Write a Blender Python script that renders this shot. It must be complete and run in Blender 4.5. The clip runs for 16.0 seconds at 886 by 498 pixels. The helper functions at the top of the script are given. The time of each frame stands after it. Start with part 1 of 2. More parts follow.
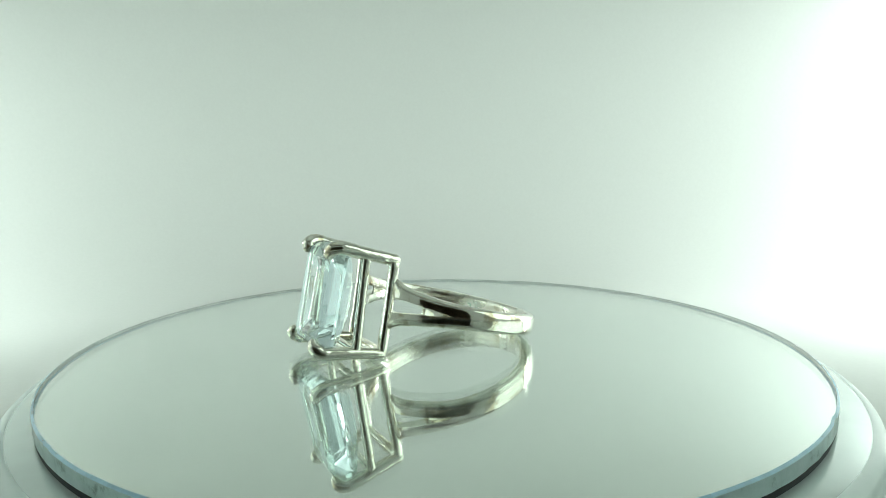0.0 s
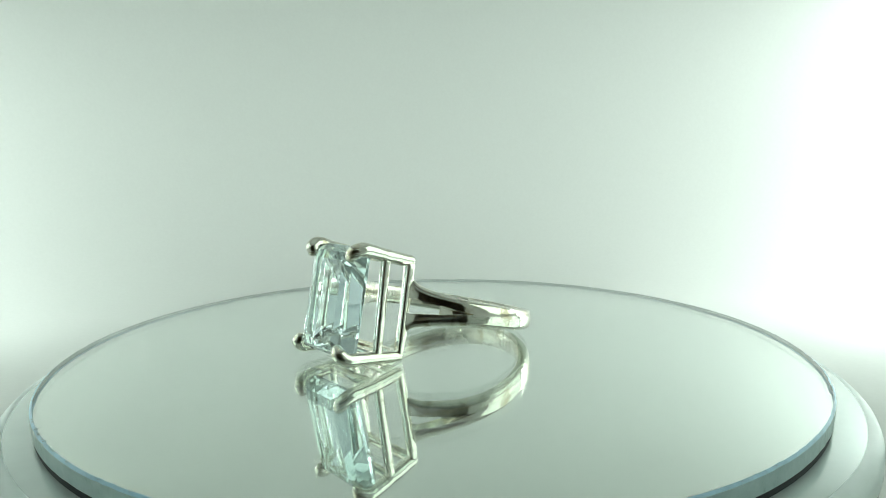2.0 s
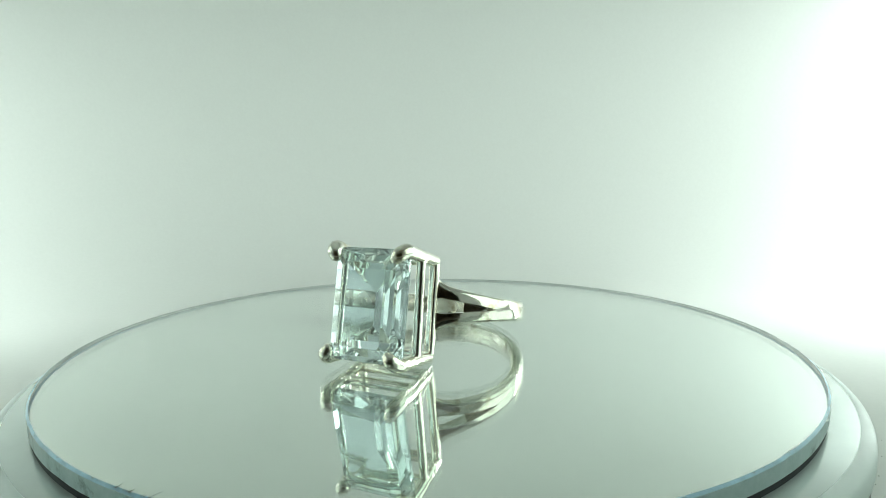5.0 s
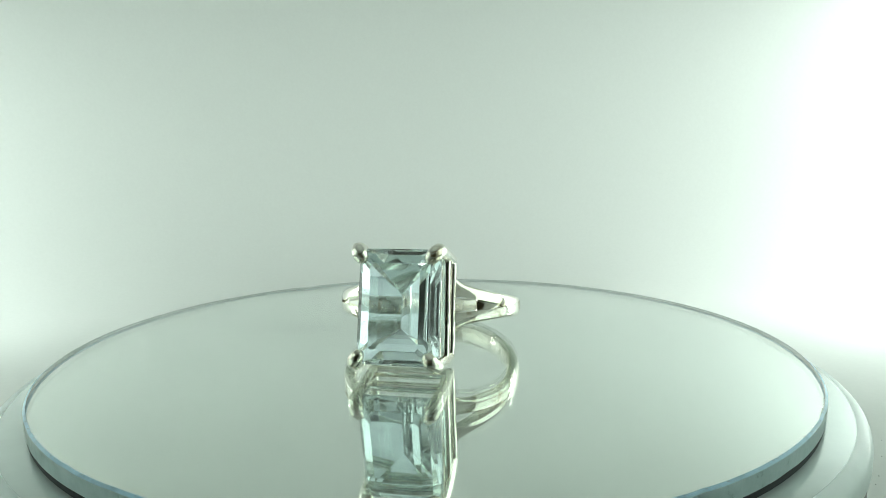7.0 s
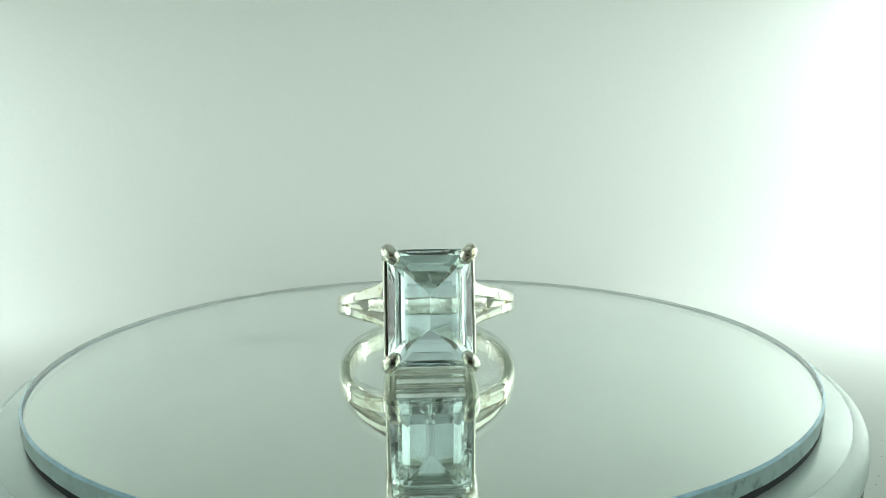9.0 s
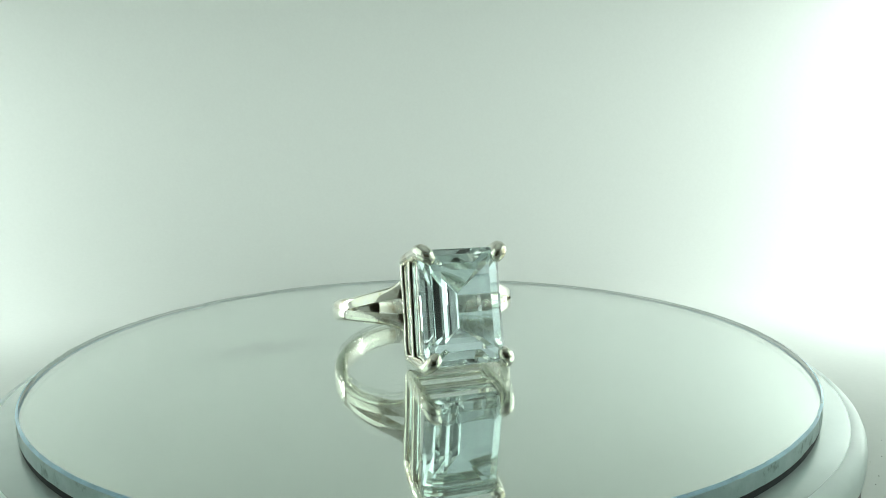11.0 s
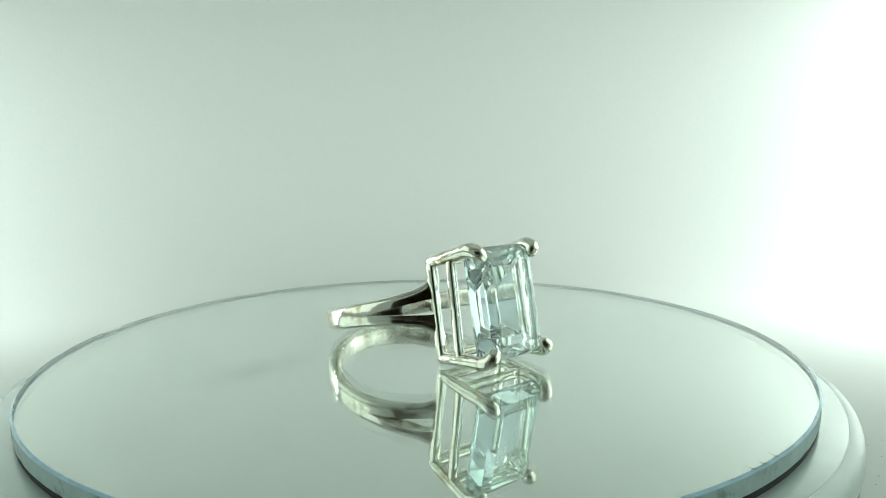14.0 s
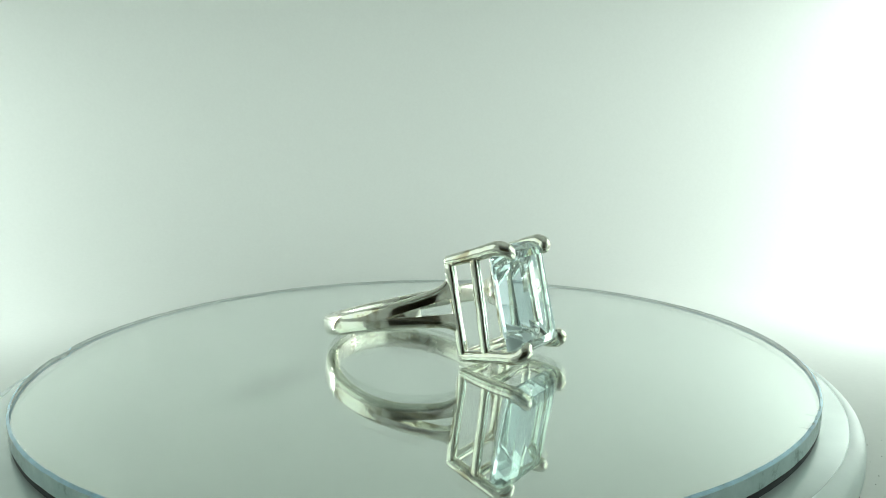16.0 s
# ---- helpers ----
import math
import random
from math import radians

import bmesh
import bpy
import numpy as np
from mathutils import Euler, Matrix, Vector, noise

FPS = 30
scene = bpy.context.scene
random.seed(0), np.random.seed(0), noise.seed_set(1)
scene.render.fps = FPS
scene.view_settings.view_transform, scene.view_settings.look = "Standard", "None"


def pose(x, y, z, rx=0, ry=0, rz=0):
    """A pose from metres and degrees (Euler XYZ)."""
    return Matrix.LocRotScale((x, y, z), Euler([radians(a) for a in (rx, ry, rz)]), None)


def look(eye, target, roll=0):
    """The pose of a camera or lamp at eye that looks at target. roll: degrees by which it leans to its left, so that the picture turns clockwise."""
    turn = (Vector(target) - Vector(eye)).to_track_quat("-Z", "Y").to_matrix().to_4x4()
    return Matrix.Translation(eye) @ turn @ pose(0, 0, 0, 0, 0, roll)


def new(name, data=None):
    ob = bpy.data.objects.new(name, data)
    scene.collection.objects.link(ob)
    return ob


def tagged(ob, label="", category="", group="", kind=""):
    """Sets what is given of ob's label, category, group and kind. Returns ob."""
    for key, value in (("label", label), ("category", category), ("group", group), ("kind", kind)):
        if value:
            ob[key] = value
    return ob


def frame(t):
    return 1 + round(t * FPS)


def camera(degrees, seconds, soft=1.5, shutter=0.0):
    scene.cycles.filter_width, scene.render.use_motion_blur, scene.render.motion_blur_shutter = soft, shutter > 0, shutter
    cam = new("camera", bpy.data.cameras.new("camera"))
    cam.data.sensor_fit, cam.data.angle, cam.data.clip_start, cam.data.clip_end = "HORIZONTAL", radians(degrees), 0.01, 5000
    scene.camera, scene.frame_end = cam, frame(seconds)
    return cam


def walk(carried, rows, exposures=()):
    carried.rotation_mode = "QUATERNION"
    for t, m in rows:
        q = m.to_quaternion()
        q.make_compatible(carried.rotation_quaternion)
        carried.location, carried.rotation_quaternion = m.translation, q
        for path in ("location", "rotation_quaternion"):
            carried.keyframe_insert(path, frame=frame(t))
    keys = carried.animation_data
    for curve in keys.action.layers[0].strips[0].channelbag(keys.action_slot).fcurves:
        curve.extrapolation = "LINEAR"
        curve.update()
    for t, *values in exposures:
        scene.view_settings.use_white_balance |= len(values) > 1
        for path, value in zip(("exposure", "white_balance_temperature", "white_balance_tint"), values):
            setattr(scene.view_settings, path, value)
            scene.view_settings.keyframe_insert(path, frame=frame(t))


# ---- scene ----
# ---- camera: a phone on a fixed stand, close to the turntable ----
MM = 0.001
cam = camera(70.29, 16.0, soft=0.9)
PITCH, YAW, ROLL = radians(-7.1426), radians(1.21), -0.55
EYE = Vector((0, -75, 20.556)) * MM
AHEAD = Vector((math.sin(YAW) * math.cos(PITCH), math.cos(YAW) * math.cos(PITCH), math.sin(PITCH)))
STAND = look(EYE, EYE + AHEAD, ROLL)
walk(cam, [(0.0, STAND), (16.0, STAND)])

# the turntable: degrees a second, anticlockwise from above, about the world's z axis
SPIN = 7.0254


# ---- world and lamps: a small white light tent in a dim room ----
world = bpy.data.worlds.new("world")
world.use_nodes = True
world.node_tree.nodes["Background"].inputs["Color"].default_value = (0.05, 0.055, 0.05, 1)
world.node_tree.nodes["Background"].inputs["Strength"].default_value = 0.3
scene.world = world
scene.view_settings.exposure = 0.0
# light passes many facets of the stone and the mirror under it
scene.cycles.max_bounces, scene.cycles.glossy_bounces, scene.cycles.transmission_bounces = 24, 16, 20


def area_lamp(name, eye, target, width, height, watts, colour):
    data = bpy.data.lights.new(name, "AREA")
    data.shape, data.size, data.size_y = "RECTANGLE", width * MM, height * MM
    data.energy, data.color = watts, colour
    ob = new(name, data)
    ob.matrix_world = look(Vector(eye) * MM, Vector(target) * MM)
    return ob


GREENISH = (0.81, 1.0, 0.86)
WHITER = (0.89, 1.0, 0.945)
area_lamp("lamp_right", (180, -5, 75), (0, 25, 30), 200, 190, 0.144, GREENISH)
area_lamp("lamp_left", (-186, -5, 78), (0, 25, 30), 200, 190, 0.095, GREENISH)
area_lamp("lamp_right_back", (168, 80, 38), (122, 138, 0), 46, 116, 0.232, WHITER)
area_lamp("lamp_left_back", (-178, 70, 26), (-130, 140, -14), 46, 92, 0.150, WHITER)
area_lamp("lamp_top", (0, 0, 228), (0, 0, 0), 160, 160, 0.006, GREENISH)


# ---- materials ----
def material(name):
    m = bpy.data.materials.new(name)
    m.use_nodes = True
    return m, m.node_tree.nodes, m.node_tree.links, m.node_tree.nodes["Principled BSDF"]


def noise_node(nodes, links, scale, detail=4, rough=0.6):
    tc = nodes.new("ShaderNodeTexCoord")
    n = nodes.new("ShaderNodeTexNoise")
    n.inputs["Scale"].default_value, n.inputs["Detail"].default_value, n.inputs["Roughness"].default_value = scale, detail, rough
    links.new(tc.outputs["Object"], n.inputs["Vector"])
    return n


def ramp(nodes, links, source, stops):
    r = nodes.new("ShaderNodeValToRGB")
    els = r.color_ramp.elements
    while len(els) < len(stops):
        els.new(0.5)
    for e, (at, c) in zip(els, stops):
        e.position, e.color = at, (*c, 1)
    links.new(source, r.inputs["Fac"])
    return r


def bump(nodes, links, bsdf, source, strength, distance):
    b = nodes.new("ShaderNodeBump")
    b.inputs["Strength"].default_value, b.inputs["Distance"].default_value = strength, distance
    links.new(source, b.inputs["Height"])
    links.new(b.outputs["Normal"], bsdf.inputs["Normal"])


def make_silver(name="polished_silver", low=0.07, high=0.17):
    m, nodes, links, b = material(name)
    b.inputs["Metallic"].default_value = 1
    n = noise_node(nodes, links, 420, 5)
    c = ramp(nodes, links, n.outputs["Fac"], [(0.33, (0.58, 0.50, 0.37)), (0.44, (0.88, 0.85, 0.77)), (0.7, (0.95, 0.93, 0.87))])
    links.new(c.outputs["Color"], b.inputs["Base Color"])
    fine = noise_node(nodes, links, 260, 3)
    r = ramp(nodes, links, fine.outputs["Fac"], [(0.35, (low,) * 3), (0.7, (high,) * 3)])
    links.new(r.outputs["Color"], b.inputs["Roughness"])
    bump(nodes, links, b, noise_node(nodes, links, 650, 3).outputs["Fac"], 0.5, 0.00007)
    return m


def make_gem():
    m, nodes, links, b = material("pale_blue_stone")
    b.inputs["Base Color"].default_value = (0.785, 0.922, 0.966, 1)
    b.inputs["Transmission Weight"].default_value = 1
    b.inputs["IOR"].default_value = 1.577
    b.inputs["Roughness"].default_value = 0.0
    return m


def make_glass():
    m, nodes, links, b = material("clear_glass")
    b.inputs["Base Color"].default_value = (0.985, 0.995, 0.99, 1)
    b.inputs["Transmission Weight"].default_value = 1
    b.inputs["IOR"].default_value = 1.5
    b.inputs["Roughness"].default_value = 0.0
    return m


def make_ground_glass():
    m, nodes, links, b = material("ground_glass_edge")
    n = noise_node(nodes, links, 420, 6, 0.7)
    c = ramp(nodes, links, n.outputs["Fac"], [(0.33, (0.18, 0.30, 0.29)), (0.43, (0.56, 0.76, 0.76)), (0.7, (0.74, 0.92, 0.94))])
    links.new(c.outputs["Color"], b.inputs["Base Color"])
    b.inputs["Transmission Weight"].default_value = 0.72
    b.inputs["Roughness"].default_value = 0.5
    bump(nodes, links, b, noise_node(nodes, links, 700, 4).outputs["Fac"], 0.5, 0.0001)
    return m


def make_mirror():
    m, nodes, links, b = material("mirror_silvering")
    haze = ramp(nodes, links, noise_node(nodes, links, 45, 5).outputs["Fac"], [(0.3, (0.815, 0.86, 0.83)), (0.7, (0.845, 0.89, 0.86))])
    # a long greasy smudge wiped across the glass
    tc, place, spot = nodes.new("ShaderNodeTexCoord"), nodes.new("ShaderNodeMapping"), nodes.new("ShaderNodeTexGradient")
    place.vector_type, spot.gradient_type = "TEXTURE", "SPHERICAL"
    place.inputs["Location"].default_value = (-0.0065, 0.020, 0)
    place.inputs["Rotation"].default_value = (0, 0, radians(-48))
    place.inputs["Scale"].default_value = (0.0095, 0.0042, 0.1)
    links.new(tc.outputs["Object"], place.inputs["Vector"])
    links.new(place.outputs["Vector"], spot.inputs["Vector"])
    streak = nodes.new("ShaderNodeMath")
    streak.operation = "MULTIPLY"
    links.new(spot.outputs["Fac"], streak.inputs[0])
    links.new(noise_node(nodes, links, 260, 4).outputs["Fac"], streak.inputs[1])
    film = ramp(nodes, links, streak.outputs[0], [(0.03, (1, 1, 1)), (0.34, (0.86, 0.87, 0.86))])
    mix = nodes.new("ShaderNodeMixRGB")
    mix.blend_type = "MULTIPLY"
    mix.inputs["Fac"].default_value = 1
    links.new(haze.outputs["Color"], mix.inputs["Color1"])
    links.new(film.outputs["Color"], mix.inputs["Color2"])
    links.new(mix.outputs["Color"], b.inputs["Base Color"])
    b.inputs["Metallic"].default_value = 1
    b.inputs["Roughness"].default_value = 0.0
    return m


def make_plain(name, colour, rough, metal=0.0, scale=300, spread=0.12, relief=0.0):
    m, nodes, links, b = material(name)
    n = noise_node(nodes, links, scale, 5)
    lo, hi = [tuple(min(1, c * k) for c in colour) for k in (1 - spread, 1 + spread)]
    c = ramp(nodes, links, n.outputs["Fac"], [(0.3, lo), (0.7, hi)])
    links.new(c.outputs["Color"], b.inputs["Base Color"])
    b.inputs["Roughness"].default_value, b.inputs["Metallic"].default_value = rough, metal
    if relief:
        bump(nodes, links, b, noise_node(nodes, links, scale * 4, 4).outputs["Fac"], 0.3, relief)
    return m


SILVER = make_silver()
SILVER_INSIDE = make_silver("brushed_silver", 0.22, 0.36)
GEM = make_gem()
GLASS = make_glass()
GROUND_GLASS = make_ground_glass()
MIRROR = make_mirror()
# near black for the back coat and the shaded gap under the mirror
COAT_AND_GAP = make_plain("coat_and_gap_black", (0.010, 0.012, 0.018), 0.7)
PLATE = make_plain("bright_glossy_plate", (0.68, 0.74, 0.73), 0.12, 0.5, 200, 0.04)
PLATE_EDGE = make_plain("satin_plate_edge", (0.70, 0.78, 0.78), 0.35, 0.0, 150, 0.06)
BASE = make_plain("dark_plastic", (0.02, 0.022, 0.04), 0.35)
PAPER = make_plain("white_paper", (0.62, 0.64, 0.62), 0.9, 0.0, 900, 0.015, 0.00004)
CLOTH = make_plain("white_tent_cloth", (0.62, 0.64, 0.62), 0.95, 0.0, 700, 0.02, 0.00005)
ROOM = make_plain("dim_room_wall", (0.66, 0.57, 0.44), 0.9, 0.0, 6, 0.2)
DUST = make_plain("grey_dust", (0.30, 0.33, 0.31), 0.9, 0.0, 900, 0.3)
# glass bevel, its blue painting in the lens's colour fringe along the edge
FRINGE_BEVEL = make_plain("fringe_blue_bevel", (0.42, 0.66, 0.82), 0.4, 0.0, 500, 0.2, 0.00003)
FLECK = make_plain("pale_fleck", (0.8, 0.85, 0.86), 0.6)
CHIP = make_plain("chipped_glass", (0.20, 0.24, 0.25), 0.3, 0.0, 900, 0.4)


# ---- mesh helpers ----
def mesh_of(name, bm, mat, smooth=False):
    bmesh.ops.recalc_face_normals(bm, faces=bm.faces)
    me = bpy.data.meshes.new(name)
    bm.to_mesh(me)
    bm.free()
    for m in mat if isinstance(mat, (list, tuple)) else [mat]:
        me.materials.append(m)
    for f in me.polygons:
        f.use_smooth = smooth
    if smooth:
        me.set_sharp_from_angle(angle=radians(42))
    return me


def part(name, bm, mat, parent, label="", smooth=False):
    ob = new(name, mesh_of(name, bm, mat, smooth))
    ob.parent = parent
    if label:
        ob["label"] = label
    return ob


def loft(bm, loops, closed=False, caps=True):
    """Joins loops of equal count into a skin."""
    rows = [[bm.verts.new(Vector(p) * MM) for p in loop] for loop in loops]
    n = len(rows[0])
    pairs = list(zip(rows, rows[1:])) + ([(rows[-1], rows[0])] if closed else [])
    faces = []
    for a, b in pairs:
        for i in range(n):
            faces.append(bm.faces.new((a[i], a[(i + 1) % n], b[(i + 1) % n], b[i])))
    if caps and not closed:
        faces.append(bm.faces.new(rows[0][::-1]))
        faces.append(bm.faces.new(rows[-1]))
    return faces


def catmull(points, steps):
    pts = [Vector(p) for p in points]
    pts = [2 * pts[0] - pts[1]] + pts + [2 * pts[-1] - pts[-2]]
    out = []
    for i in range(1, len(pts) - 2):
        a, b, c, d = pts[i - 1:i + 3]
        for k in range(steps):
            t = k / steps
            out.append(0.5 * (2 * b + (c - a) * t + (2 * a - 5 * b + 4 * c - d) * t * t + (3 * b - a - 3 * c + d) * t ** 3))
    return out + [pts[-2]]


def tube(bm, rows, steps=6, sides=16, round_start=False, round_end=False, wobble=0.0, seed=0.0):
    """A rod through rows of (x, y, z, radius), with rounded ends where asked."""
    line = catmull([r[:3] for r in rows], steps)
    rad = [v.x for v in catmull([(r[3], 0, 0) for r in rows], steps)]
    if round_start:
        d = (line[0] - line[1]).normalized()
        line = [line[0] + d * rad[0] * s for s in (0.99, 0.85, 0.5)] + line
        rad = [rad[0] * k for k in (0.12, 0.53, 0.87)] + rad
    if round_end:
        d = (line[-1] - line[-2]).normalized()
        line = line + [line[-1] + d * rad[-1] * s for s in (0.5, 0.85, 0.99)]
        rad = rad + [rad[-1] * k for k in (0.87, 0.53, 0.12)]
    side = None
    loops = []
    for i, p in enumerate(line):
        way = (line[min(i + 1, len(line) - 1)] - line[max(i - 1, 0)]).normalized()
        if side is None:
            side = way.orthogonal().normalized()
        side = (side - way * side.dot(way)).normalized()
        other = way.cross(side)
        loop = []
        for k in range(sides):
            a = 2 * math.pi * k / sides
            q = p + (side * math.cos(a) + other * math.sin(a)) * rad[i]
            if wobble:
                q += (q - p) * wobble * noise.noise(q * 1.3 + Vector((seed, 0, 0)))
            loop.append(q)
        loops.append(loop)
    loft(bm, loops)


# ---- light tent and room ----
def setting(name, bm, mat, label, category, smooth=False):
    return tagged(new(name, mesh_of(name, bm, mat, smooth)), label, category, kind="structure")


# half of the arc that the tent wall spans, degrees
OPEN = 150


def tent():
    # curved paper sweep: floor, wide cove and wall behind and beside the turntable, open towards the phone
    bm = bmesh.new()
    steps, loops = 96, []
    inner = [(2, -22.5), (80, -22.5), (155, -22.5)] + [(155 + 55 * math.sin(a), 32.5 - 55 * math.cos(a)) for a in [k * math.pi / 24 for k in range(1, 13)]] + [(210, 80), (210, 150), (210, 232)]
    profile = inner + [(r + 1.0, z - (1.0 if z < 50 else 0)) for r, z in inner[::-1]]
    for k in range(steps + 1):
        a = radians(90 - OPEN + 2 * OPEN * k / steps)
        loops.append([(r * math.cos(a), r * math.sin(a), z) for r, z in profile])
    loft(bm, loops)
    setting("backdrop", bm, PAPER, "curved white paper backdrop round the turntable", "backdrop", True)
    bm = bmesh.new()
    ring = [(212 * math.cos(2 * math.pi * k / 64), 212 * math.sin(2 * math.pi * k / 64)) for k in range(64)]
    loft(bm, [[(x, y, -24) for x, y in ring], [(x, y, -26.9) for x, y in ring]])
    setting("ground", bm, PAPER, "white paper sheet under the turntable", "table")
    bm = bmesh.new()
    loft(bm, [[(x, max(y, -150), 233) for x, y in ring], [(x, max(y, -150), 235) for x, y in ring]])
    setting("ceiling", bm, CLOTH, "white cloth roof of the light tent", "ceiling")
    # added, unseen: flap over the upper opening, above the phone, brightens the inner band
    bm = bmesh.new()
    loops = []
    for k in range(25):
        a = radians(90 + OPEN + (360 - 2 * OPEN) * k / 24)
        loops.append([(r * math.cos(a), r * math.sin(a), z) for r, z in ((211, 135), (212, 135), (212, 232), (211, 232))])
    loft(bm, loops)
    setting("fill_flap", bm, CLOTH, "unseen white flap added to brighten the inside of the band", "curtain", True)
    # dim room round the tent
    x0, x1, y0, y1, z0, z1 = -700, 700, -900, 500, -27, 900
    for name, box in (("floor", (x0, x1, y0, y1, z0 - 20, z0)), ("room_ceiling", (x0, x1, y0, y1, z1, z1 + 20)),
                      ("wall_south", (x0, x1, y0 - 20, y0, z0, z1)), ("wall_north", (x0, x1, y1, y1 + 20, z0, z1)),
                      ("wall_west", (x0 - 20, x0, y0, y1, z0, z1)), ("wall_east", (x1, x1 + 20, y0, y1, z0, z1))):
        a, b, c, d, e, f = box
        bm = bmesh.new()
        loft(bm, [[(a, c, z), (b, c, z), (b, d, z), (a, d, z)] for z in (e, f)])
        setting(name, bm, ROOM, "plain dim wall of the room outside the tent", "wall")


# ---- turntable ----
DISC_X, DISC_Y, DISC_R = 0.78, 0.80, 42.20
PLATE_X, PLATE_Y, PLATE_R = 1.02, 1.00, 45.9
GLASS_T = 1.6


def revolve(bm, profile, cx, cy, n, mats=None, shift=None):
    """Turns a closed profile of (r, z) round an upright axis at cx, cy."""
    loops = []
    for r, z in profile:
        loop = []
        for k in range(n):
            a = 2 * math.pi * k / n
            rr, zz = (r, z) if shift is None else shift(a, r, z)
            loop.append((cx + rr * math.cos(a), cy + rr * math.sin(a), zz))
        loops.append(loop)
    faces = loft(bm, loops)
    if mats:
        for i in range(len(profile) - 1):
            for f in faces[i * n:(i + 1) * n]:
                f.material_index = mats[i]


# where the rim is chipped: angle in degrees, width in degrees, depth in mm
CHIPS = ((73.2, 2.4, 0.6), (71.0, 1.8, 0.8), (-155.2, 0.8, 0.12), (-150.9, 0.9, 0.15), (-137.4, 1.0, 0.12), (-26.9, 0.8, 0.12),
         (-135.6, 1.0, 0.12), (-114.5, 1.0, 0.12), (13.3, 1.8, 0.2), (-8.8, 1.4, 0.15), (-39.8, 1.8, 0.2), (-17.4, 1.2, 0.15),
         (50.0, 1.2, 0.15), (98.0, 1.5, 0.15), (120.0, 1.0, 0.12), (32.0, 1.1, 0.15), (-70.0, 1.4, 0.12), (-88.0, 1.2, 0.12))


def chipped(a, r, z):
    d = 0.05 * noise.noise(Vector((math.cos(a) * 30, math.sin(a) * 30, z))) + 0.05 * noise.noise(Vector((math.cos(a) * 9, math.sin(a) * 9, z + 3)))
    for at, width, depth in CHIPS:
        off = (math.degrees(a) - at + 180) % 360 - 180
        d += 0.5 * depth * max(0.0, 1 - (off / width) ** 2) ** 2 * (1.0 if z > -0.3 else 0.0)
    return r - max(0.0, d), z


def mirror_disc():
    thing = tagged(new("mirror_disc"), "round glass mirror with a chipped ground edge on the turntable", "mirror")
    bm = bmesh.new()
    profile = [(DISC_R - 1.2, 0), (DISC_R - 0.22, 0), (DISC_R, -0.16), (DISC_R, -0.55), (DISC_R, -GLASS_T + 0.12), (DISC_R - 0.1, -GLASS_T), (DISC_R - 1.2, -GLASS_T)]
    revolve(bm, profile, DISC_X, DISC_Y, 1080, (0, 2, 1, 1, 1, 0), lambda a, r, z: chipped(a, r, z) if r > DISC_R - 0.5 else (r, z))
    part("glass", bm, (GLASS, GROUND_GLASS, FRINGE_BEVEL), thing, "clear glass with a rough ground edge")
    bm = bmesh.new()
    revolve(bm, [(DISC_R - 0.14, -GLASS_T - 0.004), (DISC_R - 0.14, -GLASS_T - 0.02)], DISC_X, DISC_Y, 360,
            None, lambda a, r, z: (r - 0.06 * abs(noise.noise(Vector((math.cos(a) * 40, math.sin(a) * 40, 0)))), z))
    part("silvering", bm, MIRROR, thing, "bright silver reflecting layer")
    # back coat made thicker so its black also paints the dark gap below
    bm = bmesh.new()
    revolve(bm, [(DISC_R - 0.12, -GLASS_T - 0.024), (DISC_R - 0.12, -GLASS_T - 0.54)], DISC_X, DISC_Y, 180)
    part("coat_and_gap", bm, COAT_AND_GAP, thing, "dark back coat, thickened to paint the dark gap below it")
    # short cracks that run in from the rim, and dark pits in it
    rng = random.Random(11)
    bm = bmesh.new()
    cracks = [(-155.2, 0.8), (-150.9, 1.1), (-153.4, 0.6), (71.2, 0.7), (73.5, 0.6), (-137.4, 0.4), (12.0, 0.5)]
    cracks += [(rng.uniform(-160, -147), rng.uniform(0.15, 0.4)) for k in range(12)] + [(rng.uniform(-180, 180), rng.uniform(0.1, 0.25)) for k in range(60)]
    for i, (at, long) in enumerate(cracks):
        a, w, bend = radians(at), rng.uniform(0.03, 0.07) * (1.7 if i < 3 else 1), rng.uniform(-0.2, 0.2)
        tip, foot = DISC_R - 0.1 - long, DISC_R - 0.08
        pts = [(foot, -w), (foot, w), (tip + long * 0.5, w * 0.4 + bend * 0.3), (tip, bend * long), (tip + long * 0.5, -w * 0.3 + bend * 0.3)]
        flat = [(DISC_X + r * math.cos(a) - q * math.sin(a), DISC_Y + r * math.sin(a) + q * math.cos(a)) for r, q in pts]
        loft(bm, [[(x, y, 0.003) for x, y in flat], [(x, y, 0.012) for x, y in flat]])
    tagged(part("rim_damage", bm, CHIP, thing, "fine dark cracks and pits along the rim"), kind="stuff")
    # pale flakes where the top edge has splintered
    bm = bmesh.new()
    for k in range(80):
        at = rng.choice((rng.uniform(-180, 180), rng.gauss(-88, 9), rng.gauss(40, 14), rng.gauss(100, 10)))
        a, long, wide = radians(at), rng.uniform(0.08, 0.35), rng.uniform(0.03, 0.08)
        pts = [(-long, 0), (-long * 0.3, -wide), (long * 0.6, -wide * rng.uniform(0.4, 1)), (long, 0), (long * 0.2, wide * 0.3)]
        flat = [(DISC_X + (DISC_R - 0.27 + r) * math.cos(a) - q * math.sin(a), DISC_Y + (DISC_R - 0.27 + r) * math.sin(a) + q * math.cos(a)) for q, r in pts]
        loft(bm, [[(x, y, 0.003) for x, y in flat], [(x, y, 0.014) for x, y in flat]])
    tagged(part("rim_flake", bm, FLECK, thing, "pale splinters along the top edge"), kind="stuff")
    return thing


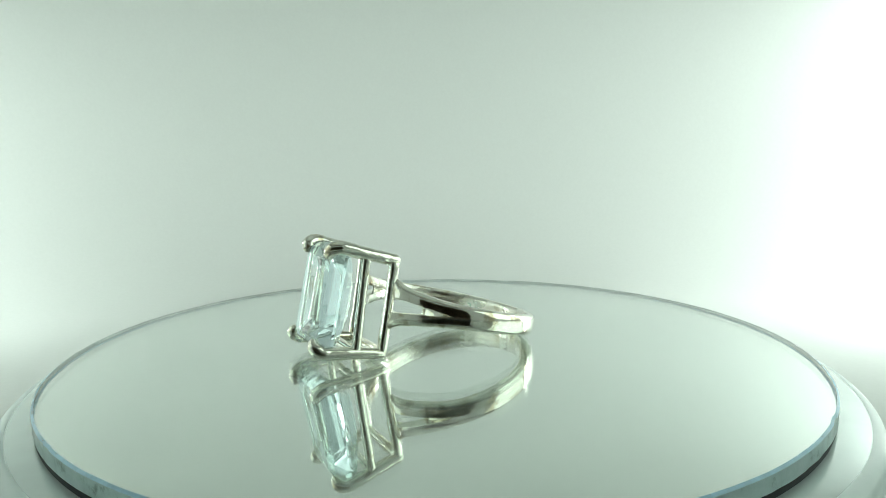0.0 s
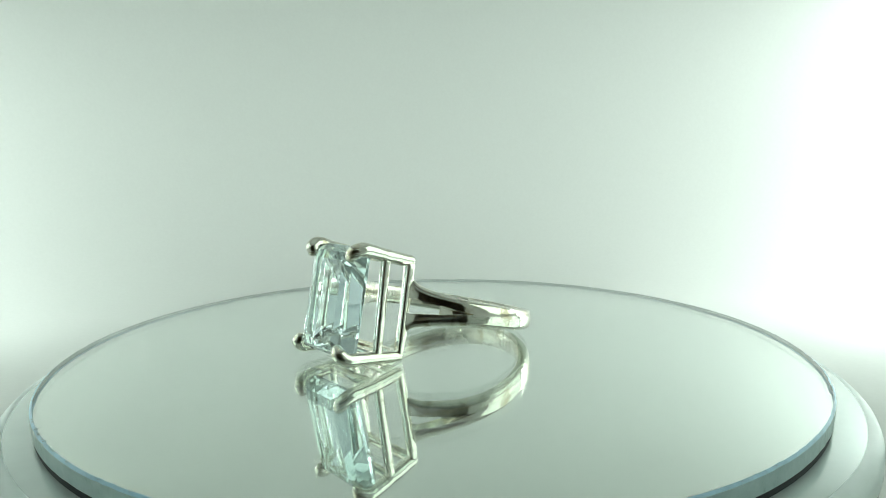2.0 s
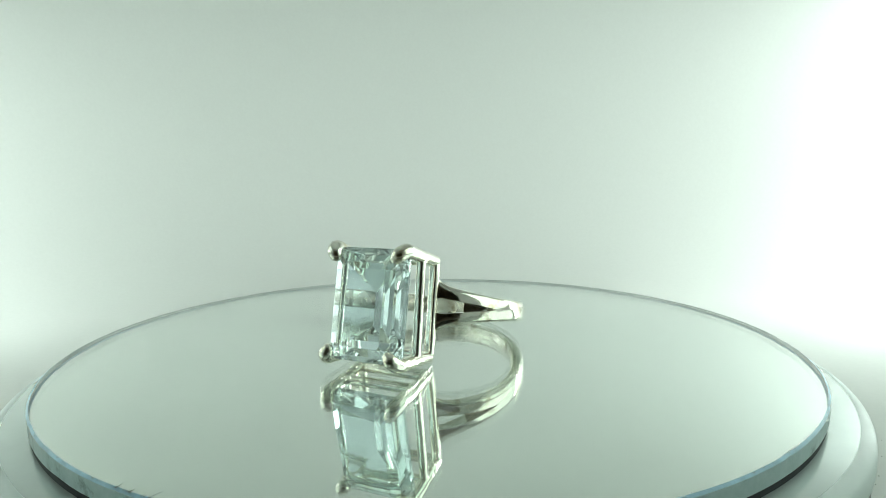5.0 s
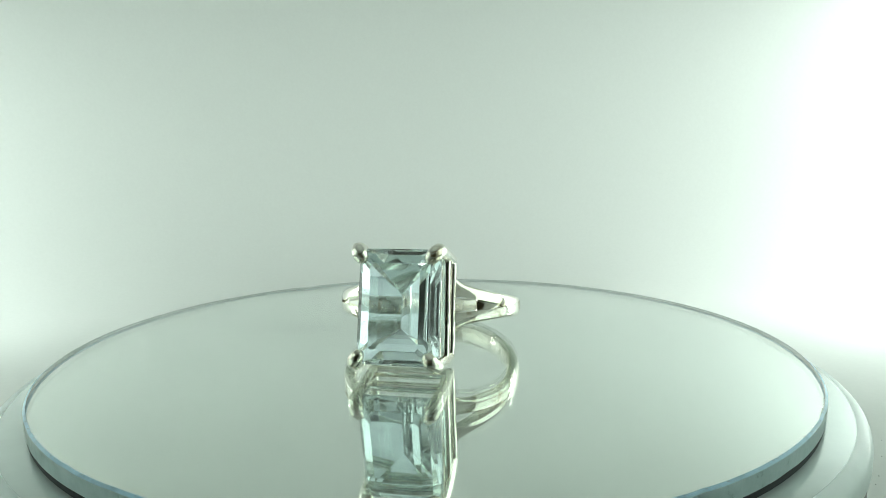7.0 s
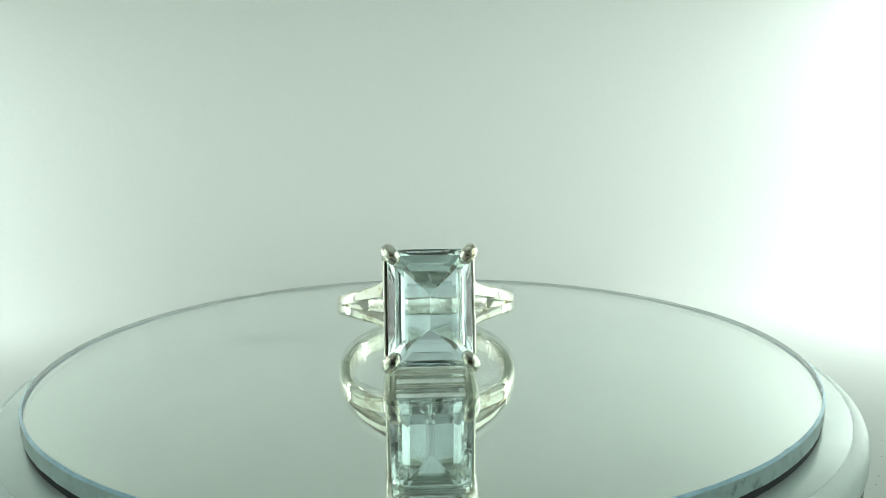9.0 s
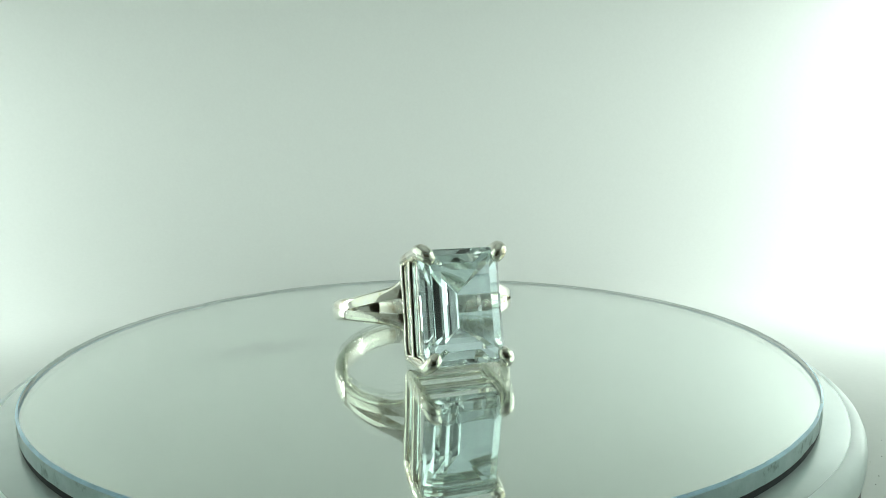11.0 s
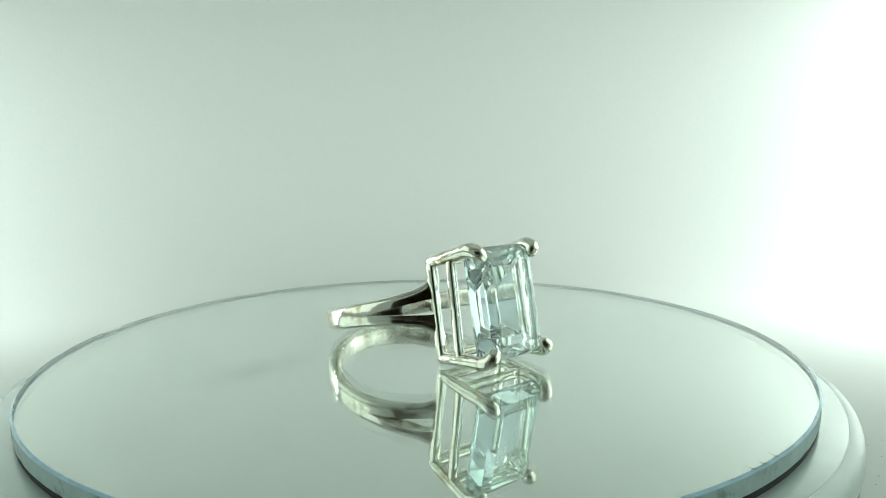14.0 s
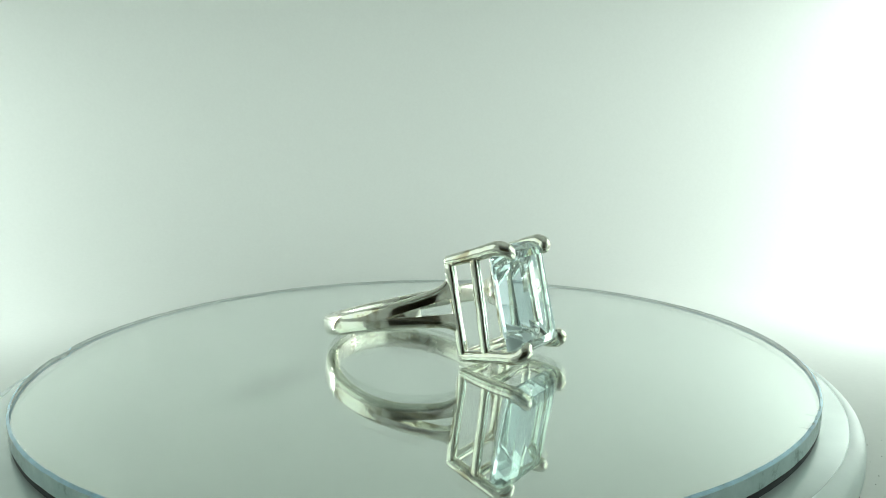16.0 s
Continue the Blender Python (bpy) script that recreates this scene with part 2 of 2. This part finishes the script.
def turntable():
    thing = tagged(new("turntable"), "round glossy turntable plate on a dark base", "turntable")
    top = -GLASS_T - 0.55
    bm = bmesh.new()
    profile = [(40, top), (PLATE_R - 1.3, top), (PLATE_R - 0.9, top - 0.07), (PLATE_R - 0.5, top - 0.26), (PLATE_R - 0.2, top - 0.56), (PLATE_R - 0.04, top - 0.95), (PLATE_R, top - 1.3),
               (PLATE_R, top - 2.3), (PLATE_R - 0.25, top - 2.8), (40, top - 2.9)]
    revolve(bm, profile, PLATE_X, PLATE_Y, 240, (0, 1, 1, 1, 1, 1, 1, 1, 1))
    part("plate", bm, (PLATE, PLATE_EDGE), thing, "bright glossy plate with a rounded edge", True)
    bm = bmesh.new()
    revolve(bm, [(PLATE_R - 0.25, top - 2.85), (PLATE_R - 0.25, -20.5), (PLATE_R - 2, -22.4)], PLATE_X, PLATE_Y, 160)
    part("base", bm, BASE, thing, "dark plastic base")
    return thing


# ---- the ring; in its own space x runs across the head, y from the stone to the back of the band, z along the finger ----
FACE = Vector((-13.326, -6.743, 7.300))
HEAD_FOOT = Vector((0, 8.0, -5.74))
BAND_Y, BAND_R, BAND_IN = 17.61, 11.09, 9.45


def seat(rows):
    return [tuple(Vector(r[:3]) - HEAD_FOOT) + tuple(r[3:]) for r in rows]


def section(a, z_in, z_out, mid, count, power=3.6):
    """Half a cross-section of the band at the angle a, from its outer middle over the rim to its inner middle."""
    loop = []
    thin = BAND_IN + 0.75 * max(0.0, min(1.0, (46 - abs(a)) / 22))
    for k in range(count + 1):
        t = math.pi * k / count
        c, s = math.cos(t), math.sin(t)
        u = math.copysign(abs(c) ** (2 / power), c)
        v = abs(s) ** (2 / power)
        r = (thin + BAND_R) / 2 + u * (BAND_R - thin) / 2 - 0.10 * v * v * (u > 0)
        loop.append((Vector((r * math.sin(radians(a)), BAND_Y - r * math.cos(radians(a)), mid + z_in + (z_out - z_in) * v)) - HEAD_FOOT) * MM)
    return loop


def blend(a, table):
    """A smooth curve through the rows of table, flat at both ends."""
    xs, ys = [p[0] for p in table], [p[1] for p in table]
    if a <= xs[0]:
        return ys[0]
    if a >= xs[-1]:
        return ys[-1]
    i = max(k for k in range(len(xs) - 1) if xs[k] <= a)
    slope = [0.0] + [(ys[k + 1] - ys[k - 1]) / (xs[k + 1] - xs[k - 1]) for k in range(1, len(xs) - 1)] + [0.0]
    h = xs[i + 1] - xs[i]
    t = (a - xs[i]) / h
    return ((2 * t ** 3 - 3 * t * t + 1) * ys[i] + (t ** 3 - 2 * t * t + t) * h * slope[i]
            + (3 * t * t - 2 * t ** 3) * ys[i + 1] + (t ** 3 - t * t) * h * slope[i + 1])


MID = ((0, 0.40), (70, 0.42), (110, 0.25), (180, 0.0))
HALF = ((20, 4.4), (24.5, 3.25), (28, 2.58), (34, 2.14), (48, 1.70), (64, 1.38), (85, 1.24), (110, 1.22), (180, 1.27))
SLIT = ((20, 0.2), (24.5, 0.68), (28, 0.84), (34, 0.72), (48, 0.42), (65, 0.0), (82, -0.4))


def shank(ring):
    def mid(a): return blend(abs(a), MID)
    def half(a): return blend(abs(a), HALF)
    def slit(a): return blend(abs(a), SLIT)
    bm = bmesh.new()
    n, split = 14, 65.0
    turns = [split + (360 - 2 * split) * k / 100 for k in range(101)]
    turns = [a if a <= 180 else a - 360 for a in turns]
    rows = []
    for a in turns:
        upper = [bm.verts.new(p) for p in section(a, 0, half(a), mid(a), n)]
        lower = [bm.verts.new(p) for p in section(a, 0, -half(a), mid(a), n)[1:-1]]
        rows.append((upper, [upper[0]] + lower + [upper[-1]]))

    def skin(p, q):
        for k in range(n):
            bm.faces.new((p[k], p[k + 1], q[k + 1], q[k])).material_index = int(k > 8)

    for p, q in zip(rows, rows[1:]):
        skin(p[0], q[0])
        skin(p[1], q[1])
    # the band splits into two arms on each side, up to the head
    for start, side in ((rows[0], 1), (rows[-1], -1)):
        for up, last in ((1, start[0]), (-1, start[1])):
            for k in range(1, 25):
                a = side * (split - (split - 24.5) * k / 24)
                now = [bm.verts.new(p) for p in section(a, up * slit(a), up * half(a), mid(a), n)]
                skin(last, now)
                bm.faces.new((last[0], last[n], now[n], now[0]))
                last = now
            bm.faces.new(last)
        # sunken floor of the groove where the arms meet
        arc = [side * (44 + 21 * k / 12) for k in range(13)]
        loops = []
        for a in arc:
            w, deep = slit(a) + 0.04, 0.12 + 1.2 * max(0.0, (64 - abs(a)) / 20) ** 1.4
            loops.append([Vector((r * math.sin(radians(a)), BAND_Y - r * math.cos(radians(a)), mid(a) + z)) - HEAD_FOOT
                          for r, z in ((BAND_R - deep, w), (BAND_R - deep - 0.1, 0), (BAND_R - deep, -w), (BAND_IN + 0.1, -w), (BAND_IN + 0.1, w))])
        loft(bm, loops)
    return part("shank", bm, (SILVER, SILVER_INSIDE), ring, "split-shoulder silver band", True)


def prong(ring, sx, sz, seed):
    bm = bmesh.new()
    rows = [(4.38, 7.30 if sz > 0 else 7.60, 5.10, 0.56), (4.40, 6.2, 5.16, 0.60), (4.43, 4.4, 5.26, 0.62), (4.38, 2.6, 5.42, 0.65), (4.34, 1.5, 5.54, 0.68),
            (4.26, 0.82, 5.52, 0.70), (4.08, 0.28, 5.28, 0.70), (3.88, 0.02, 5.00, 0.66), (3.68, -0.02, 4.74, 0.58)]
    lift, thick = (0.10, 1.15) if sz > 0 else (0.12, 1.1)
    tube(bm, seat([(sx * x * 0.962, y + 0.26, sz * (z + lift), r * thick) for x, y, z, r in rows]), 8, 24, True, True, 0.06, seed)
    return part("prong", bm, SILVER, ring, "claw curled over the corner of the stone", True)


def squarish(c):
    """Flattens the sides of a round wire."""
    return math.copysign(abs(c) ** 0.6, c)


def gallery(ring, y, x, z, r, name, waist=0.0, lean=0.0):
    """A wire rectangle round the head behind the stone."""
    bm = bmesh.new()
    c = 0.5
    corners = []
    for sx, sz in ((1, -1), (1, 1), (-1, 1), (-1, -1)):
        for k in range(5):
            a0 = {(1, -1): -90, (1, 1): 0, (-1, 1): 90, (-1, -1): 180}[(sx, sz)]
            a = radians(a0 + 90 * k / 4)
            corners.append(Vector((sx * (x - c) + c * math.cos(a), y, sz * (z - c) + c * math.sin(a))))
    # hand-made wire: slightly uneven along its length
    path = []
    for p, q in zip(corners, corners[1:] + corners[:1]):
        count = max(1, int((q - p).length / 0.5))
        path += [p.lerp(q, k / count) for k in range(count)]
    corners = [p + Vector((noise.noise(p * 0.7), noise.noise(p * 0.7 + Vector((9, 0, 0))), 0)) * 0.03 for p in path]
    corners = [p + Vector((0, lean * (z - p.z), 0)) for p in corners]
    loops, n = [], len(corners)
    for i, p in enumerate(corners):
        thick = r * (1 + 0.10 * noise.noise(p * 1.1 + Vector((0, 4, 0))))
        thick *= 1 - waist * max(0.0, min(1.0, (2.6 - abs(p.z)) / 1.2)) * (abs(p.x) > x - 0.3)
        way = (corners[(i + 1) % n] - corners[i - 1]).normalized()
        out = Vector((0, 1, 0)).cross(way)
        loops.append([p - HEAD_FOOT + (out * squarish(math.cos(t)) + Vector((0, 1, 0)) * squarish(math.sin(t))) * thick * 0.93 for t in [2 * math.pi * k / 16 for k in range(16)]])
    loft(bm, loops, True)
    return part(name, bm, SILVER, ring, "thin silver wire frame of the head", True)


def octagon(x, z, y, cut):
    """A rectangle with clipped corners, facing y."""
    return [Vector(p) - HEAD_FOOT for p in ((x, y, z - cut), (x - cut, y, z), (-x + cut, y, z), (-x, y, z - cut),
                                            (-x, y, -z + cut), (-x + cut, y, -z), (x - cut, y, -z), (x, y, -z + cut))]


def gemstone(ring):
    bm = bmesh.new()
    loops = [octagon(2.52, 4.28, 0.0, 0.3), octagon(3.46, 5.12, 0.50, 0.42), octagon(4.22, 5.86, 1.80, 0.62),
             octagon(4.26, 5.90, 2.10, 0.62), octagon(3.55, 5.17, 2.72, 0.5), octagon(2.25, 3.72, 3.68, 0.3)]
    loft(bm, loops, caps=False)
    bm.verts.ensure_lookup_table()
    first, last = list(bm.verts)[:8], list(bm.verts)[-8:]
    bm.faces.new(first[::-1])
    # keel line at the back of the stone
    a = bm.verts.new((Vector((0, 4.95, 1.25)) - HEAD_FOOT) * MM)
    b = bm.verts.new((Vector((0, 4.95, -2.2)) - HEAD_FOOT) * MM)
    v = last
    bm.faces.new((v[1], v[2], a))
    bm.faces.new((v[0], v[1], a))
    bm.faces.new((v[2], v[3], a))
    bm.faces.new((v[3], v[4], b, a))
    bm.faces.new((v[4], v[5], b))
    bm.faces.new((v[5], v[6], b))
    bm.faces.new((v[6], v[7], b))
    bm.faces.new((v[7], v[0], a, b))
    stone = part("gemstone", bm, GEM, ring, "clear pale blue emerald-cut stone")
    # fine pale flecks inside the stone
    rng = random.Random(21)
    bm = bmesh.new()
    for k in range(130):
        x, z = rng.choice((-1, 1)) * rng.uniform(2.0, 3.5), rng.uniform(-3.6, 3.6)
        y = 2.7 + (3.55 - abs(x)) * 0.7 + rng.uniform(-0.35, -0.12)
        d = rng.uniform(0.022, 0.045)
        c = Vector((x, y, z)) - HEAD_FOOT
        loft(bm, [[c + Vector((d * math.cos(t), q * d, d * math.sin(t))) for t in (0, 2.1, 4.2)] for q in (-0.5, 0.5)])
    tagged(part("fleck", bm, FLECK, stone, "tiny pale flecks inside the stone"), kind="stuff")
    return stone


def finger_ring():
    ring = tagged(new("ring"), "silver ring with a pale blue emerald-cut stone lying on the mirror", "ring")
    shank(ring)
    for i, (sx, sz) in enumerate(((1, 1), (-1, 1), (1, -1), (-1, -1))):
        prong(ring, sx, sz, 7.0 * i)
    gallery(ring, 4.1, 4.34, 5.25, 0.50, "gallery_rail", 0.0, 0.065)
    gallery(ring, 7.5, 4.30, 5.15, 0.58, "base_rail", 0.10, 0.035)
    gemstone(ring)
    return ring


# ---- dust and scratches on the mirror ----
def dust():
    rng = random.Random(4)
    bm = bmesh.new()

    def speck(x, y, sx, sy, turn):
        n = 7
        pts = []
        for k in range(n):
            a = 2 * math.pi * k / n
            q = rng.uniform(0.6, 1.1)
            px, py = sx * q * math.cos(a), sy * q * math.sin(a)
            pts.append((x + px * math.cos(turn) - py * math.sin(turn), y + px * math.sin(turn) + py * math.cos(turn)))
        loft(bm, [[(px, py, 0.004) for px, py in pts], [(x + (px - x) * 0.7, y + (py - y) * 0.7, 0.005 + min(0.025, sy * 0.4)) for px, py in pts]])

    for x, y, sx, sy, turn in ((20.5, -7.5, 0.20, 0.13, 0.3), (20.1, -11.0, 0.12, 0.08, 0.9), (-15.2, 6.1, 0.13, 0.09, 1.0), (20.3, 18.8, 0.2, 0.12, 0.6), (-10.6, 24.6, 0.16, 0.03, 1.9),
                               (-12.8, 23.5, 0.2, 0.03, 1.9), (-21.8, -28.9, 0.8, 0.003, 1.12), (-23.3, -30.1, 1.0, 0.003, 1.12), (-24.5, -29.6, 1.0, 0.003, 1.21)):
        speck(x, y, sx, sy, turn)
    for k in range(60):
        a, r = rng.uniform(0, 6.28), 40 * math.sqrt(rng.random())
        s = rng.uniform(0.02, 0.05)
        speck(r * math.cos(a), r * math.sin(a), s, s, 0)
    return tagged(new("dust", mesh_of("dust", bm, DUST)), "grey dust specks and fine scratches on the mirror", "dust", kind="stuff")


def crumbs():
    """A few dark crumbs on the paper beside the turntable."""
    rng = random.Random(8)
    bm = bmesh.new()
    for x, y in [(64.1, 11.2), (62.4, 7.0), (60.3, 4.7), (67.1, 12.9), (67.6, 16.8)] + [(rng.uniform(55, 80), rng.uniform(0, 40)) for k in range(14)]:
        d = rng.uniform(0.05, 0.11)
        loft(bm, [[(x + q * d * math.cos(t), y + q * d * math.sin(t) * 0.8, z) for t in (0, 1.2, 2.6, 3.9, 5.1)] for q, z in ((1, -22.49), (0.6, -22.49 + d))])
    return tagged(new("crumb", mesh_of("crumb", bm, DUST)), "small grey crumbs on the white paper", "crumb", kind="stuff")


tent()
crumbs()
MIRROR_DISC = mirror_disc()
TURNTABLE = turntable()
RING = finger_ring()
DUST_SPECKS = dust()


def motions():
    seated = Matrix.Translation(FACE * MM) @ pose(0, 0, 0, 0, 0, -61.474) @ pose(0, 0, 0, -12.19) @ Matrix.Translation(HEAD_FOOT * MM)
    for thing, rest in ((MIRROR_DISC, Matrix()), (TURNTABLE, Matrix()), (RING, seated), (DUST_SPECKS, Matrix())):
        walk(thing, [(0.5 * k, pose(0, 0, 0, 0, 0, SPIN * 0.5 * k) @ rest) for k in range(33)])


motions()
